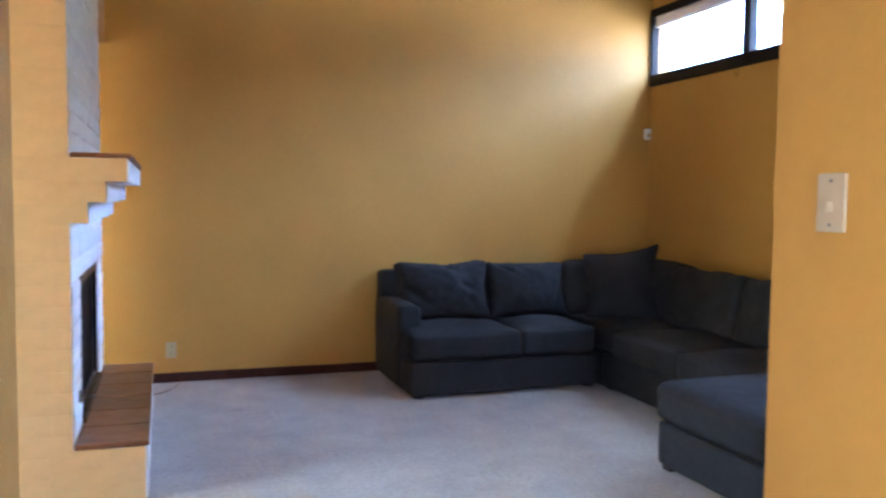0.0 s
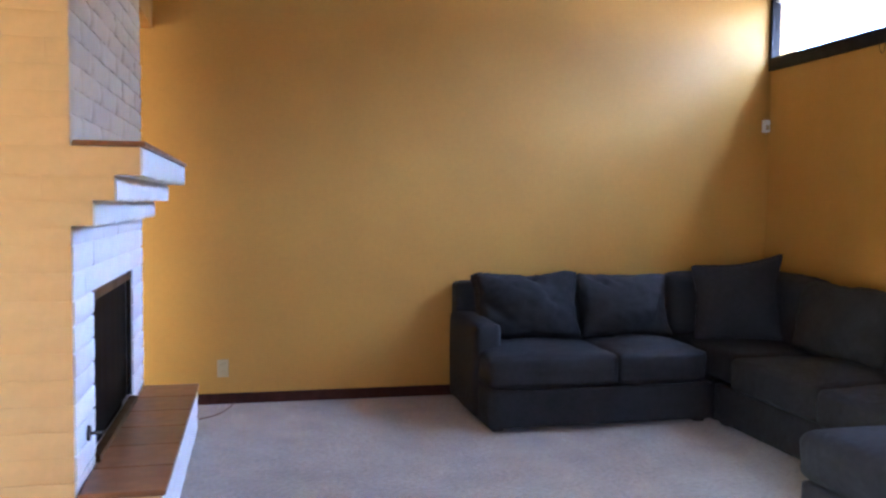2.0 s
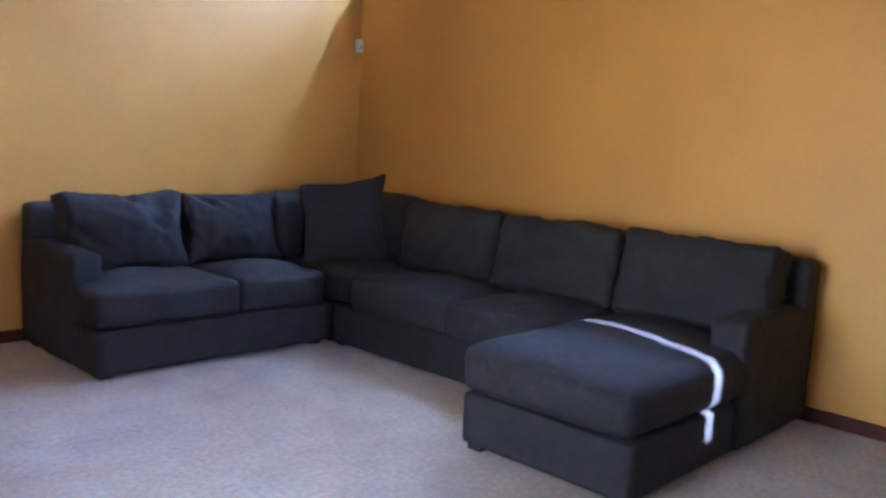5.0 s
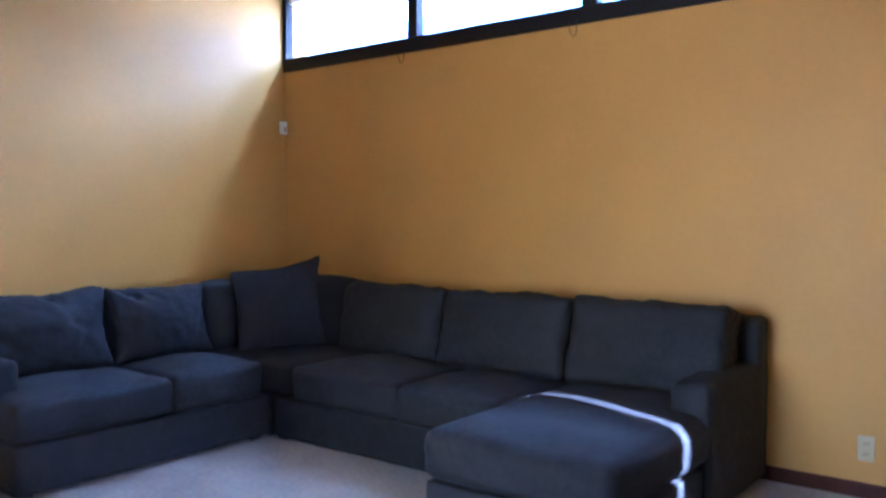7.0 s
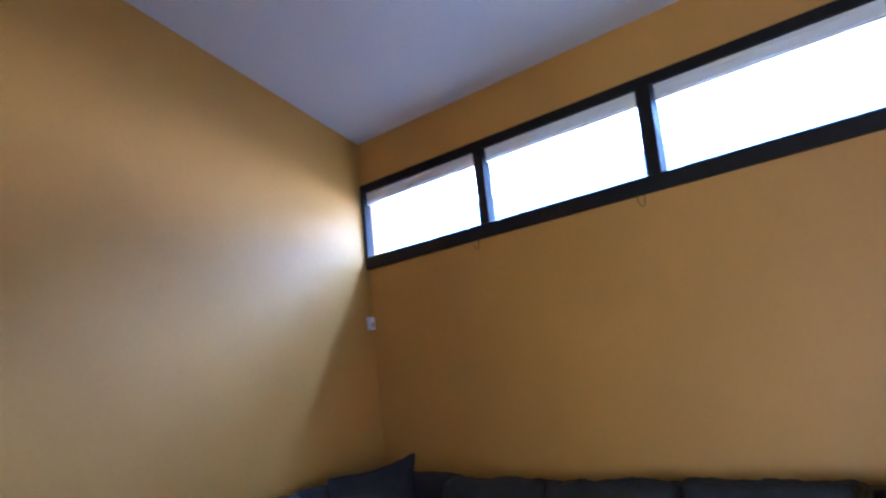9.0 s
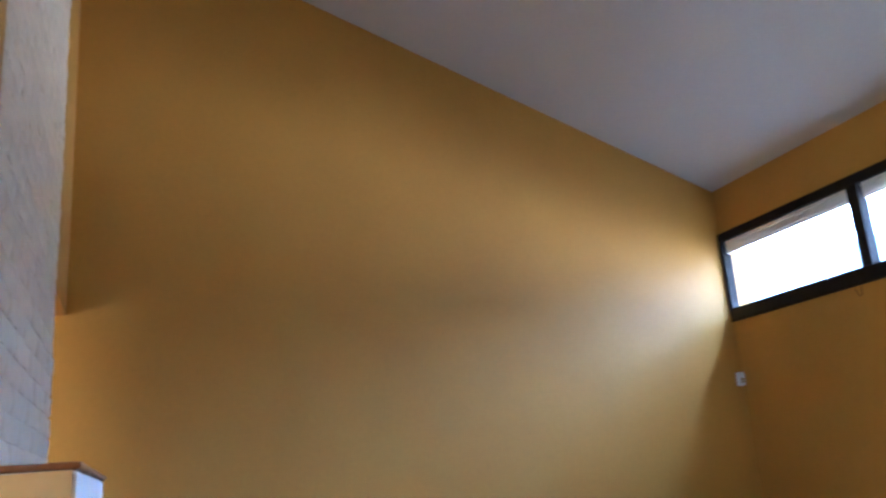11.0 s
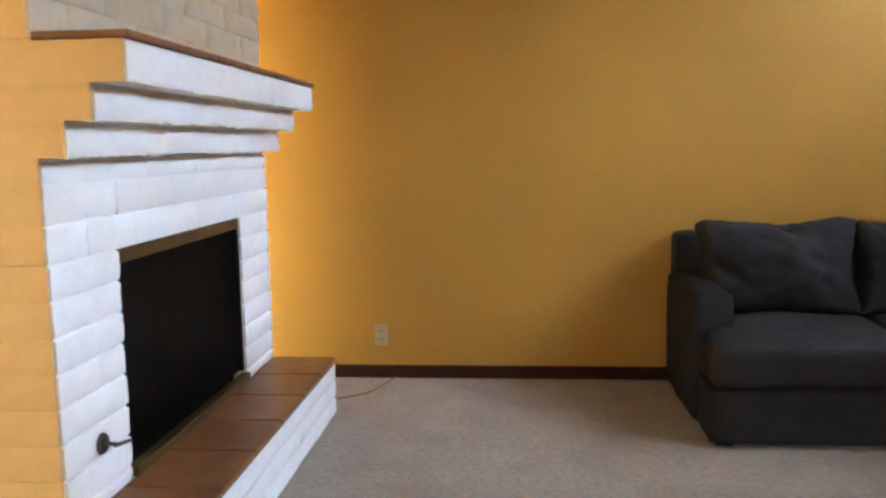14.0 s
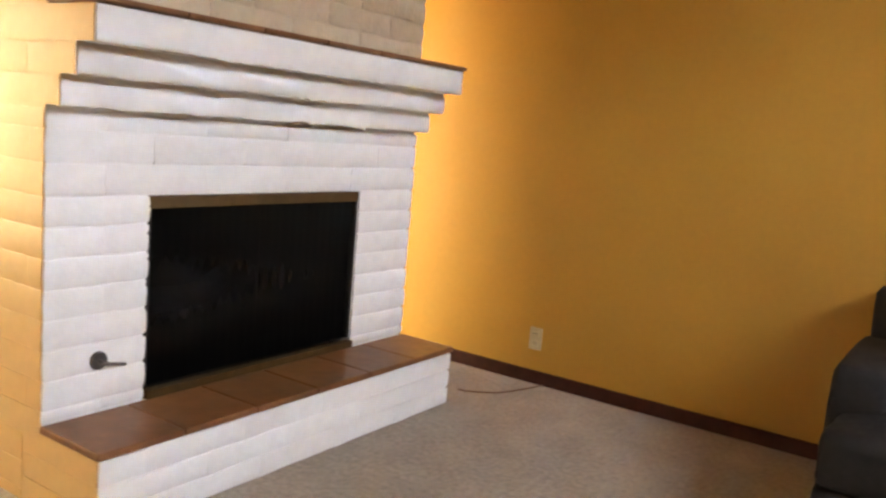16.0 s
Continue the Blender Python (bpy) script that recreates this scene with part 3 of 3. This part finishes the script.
def dark_rail(name, *b):
    return under(fire, name, boxes(b, bevel=0.003), iron, "black iron side rail")


rail("screen_rail", XF - 0.022, XF + 0.016, OY0 + 0.004, OY1 - 0.004, OZ0 - 0.004, OZ0 + 0.026)
dark_rail("screen_side", XF - 0.032, XF - 0.009, OY0 + 0.004, OY0 + 0.020, OZ0 + 0.034, OZ1 - 0.046)
dark_rail("screen_side", XF - 0.032, XF - 0.009, OY1 - 0.020, OY1 - 0.004, OZ0 + 0.034, OZ1 - 0.046)


def mesh_curtain(y0, y1):
    """A pleated black mesh panel."""
    bm = bmesh.new()
    n = 60
    rows = []
    for z in (OZ0 + 0.03, (OZ0 + OZ1) / 2, OZ1 - 0.05):
        rows.append([bm.verts.new((XF - 0.036 + 0.0003 * math.sin(i * 1.25) + 0.0004 * math.sin(i * 0.37 + z), y0 + (y1 - y0) * i / n, z)) for i in range(n + 1)])
    for a, b in zip(rows, rows[1:]):
        for i in range(n):
            bm.faces.new((a[i], a[i + 1], b[i + 1], b[i]))
    bmesh.ops.solidify(bm, geom=bm.faces, thickness=0.002)
    return under(fire, "mesh_curtain", bm, screen_mesh, "pleated black metal mesh", smooth=True)


screen_mesh = bpy.data.materials.new("fine_black_wire_mesh")
screen_mesh.use_nodes = True
sn, sl_ = screen_mesh.node_tree.nodes, screen_mesh.node_tree.links
mixn, tr = sn.new("ShaderNodeMixShader"), sn.new("ShaderNodeBsdfTransparent")
sn["Principled BSDF"].inputs["Base Color"].default_value = (0.006, 0.0055, 0.0055, 1)
sn["Principled BSDF"].inputs["Roughness"].default_value = 0.5
sn["Principled BSDF"].inputs["Specular IOR Level"].default_value = 0.25
mixn.inputs[0].default_value = 0.91
sl_.new(tr.outputs[0], mixn.inputs[1]), sl_.new(sn["Principled BSDF"].outputs[0], mixn.inputs[2]), sl_.new(mixn.outputs[0], sn["Material Output"].inputs["Surface"])
mesh_curtain(OY0 + 0.01, (OY0 + OY1) / 2 + 0.01)
mesh_curtain((OY0 + OY1) / 2 - 0.01, OY1 - 0.004)
# black bumps added for the dark scalloped mortar edge of the near jamb
for k in range(8):
    ring = bmesh.new()
    bmesh.ops.create_icosphere(ring, subdivisions=1, radius=0.009, matrix=Matrix.Translation((XF - 0.002, OY0 + 0.001, OZ0 + 0.05 + k * 0.086)) @ Matrix.Diagonal((0.7, 0.8, 1.3, 1)))
    under(fire, "mesh_link", ring, iron, smooth=True)
# gas key
vx = XF + 0.002
plate = bmesh.new()
bmesh.ops.create_cone(plate, cap_ends=True, segments=20, radius1=0.031, radius2=0.027, depth=0.008, matrix=Matrix.Translation((vx + 0.008, 4.983, 0.441)) @ Matrix.Rotation(radians(90), 4, "Y"))
under(fire, "gas_key_plate", plate, steel, "round dull steel gas key plate")
under(fire, "gas_key", tube([(vx + 0.008, 4.983, 0.441), (vx + 0.055, 4.985, 0.440)], 0.006, 10), steel)
under(fire, "gas_key", tube([(vx + 0.052, 4.962, 0.444), (vx + 0.054, 4.985, 0.440), (vx + 0.056, 5.045, 0.430)], 0.0055, 8), steel, "thin steel gas key handle")

# clay tiles of the hearth and the mantel
under(fire, "tile_bed", boxes((XF - 0.002, -1.064, Y0 + 0.004, Y1 - 0.004, 0.243, 0.262)), grout)
under(fire, "mantel_bed", boxes((XF - 0.002, -1.125, Y0 + 0.004, Y1 - 0.004, 1.513, 1.524)), grout)


def tile(parent, x0, x1, y0, y1, z0, z1):
    return under(parent, "tile", boxes((x0, x1, y0, y1, z0, z1), bevel=0.005), tile_brown)


n = 6
for i in range(n):
    a = Y0 - 0.008 + (Y1 - Y0 + 0.016) * i / n
    b = Y0 - 0.008 + (Y1 - Y0 + 0.016) * (i + 1) / n
    tile(fire, XF + 0.001, -1.053, a + 0.0016, b - 0.0016, 0.246, 0.270 + random.uniform(-0.001, 0.001))
    tile(fire, XF + 0.001, -1.112, a + 0.0016, b - 0.0016, 1.516, 1.533 + random.uniform(-0.001, 0.001))

breast = thing("chimney_breast", (XF, (Y0 + Y1) / 2, 1.533), "painted slump-block chimney breast above the mantel, shade mixed into its cream", "chimney")
under(breast, "masonry_core", boxes((XB, XF - R, Y0 + R, Y1 - R, 1.52, vault(XF) + 0.02)), brick_shaded_cream, "mortar and core in the same shade-toned cream")

# ---- painted slump blocks ----
BRICKS = {}


def brick_mesh(length, height, mat, variant, end):
    """A block with a swollen, uneven face towards -y and soft edges; its middle at the back is the origin."""
    key = (round(length, 3), round(height, 3), mat.name, variant, end)
    if key not in BRICKS:
        rnd = random.Random(repr(key))
        d = 0.03
        rag = 0.0090 if length > 0.5 else {brick_white.name: 0.0040, brick_mustard.name: 0.0018, brick_shaded_cream.name: 0.0050}[mat.name]
        lip = {brick_white.name: 0.0036, brick_mustard.name: 0.0015, brick_shaded_cream.name: 0.0048}[mat.name]
        rim = 0.0065 if mat is brick_white else 0.010
        bulge = 0.0 if mat is brick_mustard or length > 0.5 else 0.0035   # the ends of a slumped block swell
        ex, ez = rim / (length / 2), rim / (height / 2)
        us, ws = (-1, -1 + ex) + tuple(u for u in (-0.6, -0.3, 0.05, 0.35, 0.65) if abs(u) < 0.8 - ex) + (1 - ex, 1), (-1, -1 + ez, 0.0, 1 - ez, 1)
        if length > 0.5:
            us = (-1, -1 + ex) + tuple(-0.88 + 0.11 * k for k in range(17)) + (1 - ex, 1)
        nx, nz = len(us) - 1, len(ws) - 1
        vs, fs = [], []
        for w in ws:
            for u in us:
                edge_x, edge_z = abs(u) == 1, abs(w) == 1
                x = u * length / 2 + (u * bulge * (1 - w * w) if edge_x else rnd.uniform(-0.003, 0.003) * min(1, length / 0.3))
                z = w * height / 2 + (rnd.uniform(-rag, rag * 0.5) if edge_z else rnd.uniform(-0.002, 0.002))
                y = -d + rnd.uniform(-1, 1) * {brick_white.name: 0.0016, brick_mustard.name: 0.0003, brick_shaded_cream.name: 0.0034}[mat.name] + (lip if edge_z else 0) + (end if edge_x else 0)
                vs.append((x, y, z))
        for j in range(nz):
            for i in range(nx):
                a = j * (nx + 1) + i
                fs.append((a, a + 1, a + nx + 2, a + nx + 1))
        ring = [i for i in range(nx + 1)] + [j * (nx + 1) + nx for j in range(1, nz + 1)] + [nz * (nx + 1) + i for i in range(nx - 1, -1, -1)] + [j * (nx + 1) for j in range(nz - 1, 0, -1)]
        start = len(vs)
        vs += [vs[k] for k in ring] + [(vs[k][0], 0.0, vs[k][2]) for k in ring]
        m = len(ring)
        for k in range(m):
            q = (k + 1) % m
            fs.append((start + q, start + k, start + m + k, start + m + q))
        me = bpy.data.meshes.new("brick")
        me.from_pydata(vs, [], fs)
        me.materials.append(mat)
        me.shade_smooth()
        BRICKS[key] = me
    return BRICKS[key]


def lay(parent, along, a, b, z0, z1, plane, mat, shift, length=0.385, end=0.0008, seam=0.0012):
    """One course from a to b along y (facing +x) or x (facing -y)."""
    joint = {brick_mustard: 0.0020, brick_white: 0.0062}.get(mat, 0.005)
    if mat is not brick_shaded_cream:
        end, seam = (0.0005, 0.0002) if mat is brick_white else (0.0002, 0.0002)
    cuts = [a]
    p = a + length * shift
    while p < b - 0.06:
        if p > a + 0.06:
            cuts.append(p)
        p += length
    cuts.append(b)
    for c0, c1 in zip(cuts, cuts[1:]):
        me = brick_mesh(c1 - c0 - seam, z1 - z0 - joint, mat, random.randrange(4), end)
        ob = new("brick", me)
        ob.parent = parent
        mid, z = (c0 + c1) / 2, (z0 + z1) / 2
        k = {brick_shaded_cream: 1.0, brick_white: 0.7}.get(mat, 0.3)
        push = random.uniform(-0.0022, 0.0022) * k
        if along == "y":
            m = pose(plane - 0.0285 + push, mid, z, random.uniform(-0.3, 0.3) * k, 0, 90)
        else:
            m = pose(mid, plane + 0.0285 + push, z, 0, random.uniform(-0.3, 0.3) * k, 0)
        ob.matrix_basis = Matrix.Translation(-parent.matrix_world.translation) @ m


# fronts: a thin course under the corbels, two lintel courses, then the piers
FRONT = (1.222, 1.163, 1.064, 0.965, 0.872, 0.779, 0.686, 0.592, 0.498, 0.405, 0.312, 0.271)
for row, (z, z0) in enumerate(zip(FRONT, FRONT[1:])):
    if z0 > OZ1 - 0.01:
        lay(fire, "y", Y0 + 0.0045, Y1, z0, z, XF, brick_white, (0.5, 0.95)[row % 2])
    else:
        lay(fire, "y", Y0 + 0.0045, OY0, z0, z, XF, brick_white, (0.5, 1.0)[row % 2])
        lay(fire, "y", OY1, Y1, z0, z, XF, brick_white, 1.0)
for i, (plane, z0, z1) in enumerate(((-1.285, 1.232, 1.315), (-1.212, 1.322, 1.405), (-1.124, 1.412, 1.513))):
    lay(fire, "y", Y0 + 0.0045, Y1 - 0.005, z0, z1, plane, brick_white, (0.7, 1.1, 0.5)[i], 0.8)
    lay(fire, "x", XB, plane - 0.0075, z0, z1, Y0, brick_mustard, (0.3, 0.8, 0.5)[i])
for i in range(3):
    lay(fire, "y", Y0 + 0.0055, Y1 - 0.005, i * 0.081, (i + 1) * 0.081, -1.062, brick_white, (0.6, 1.0, 0.4)[i])
    lay(fire, "x", XF - 0.1, -1.0695, i * 0.081, (i + 1) * 0.081, Y0, brick_mustard, (0.4, 0.9, 0.6)[i])
# end wall, in the same courses down to the floor
for row, (z, z0) in enumerate(zip(FRONT[:-1] + (0.219, 0.126, 0.033), FRONT[1:-1] + (0.219, 0.126, 0.033, 0.0))):
    lay(fire, "x", XB, (XF - 0.0075) if z > 0.26 else XF - 0.104, z0, z, Y0, brick_mustard, (0.35, 0.85)[row % 2])
z, row = 1.522, 0
while z < LOW - 0.02:
    z1 = min(LOW, z + COURSE)
    lay(fire, "x", XB, XF - 0.0075, z, z1, Y0, brick_mustard, (0.35, 0.85)[row % 2])
    z, row = z1, row + 1
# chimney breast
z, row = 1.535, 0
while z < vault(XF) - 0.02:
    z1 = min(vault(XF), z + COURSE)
    lay(breast, "y", Y0 + 0.0045, Y1, z, z1, XF, brick_shaded_cream, (0.45, 0.95)[row % 2], 0.39, 0.0065, 0.007)
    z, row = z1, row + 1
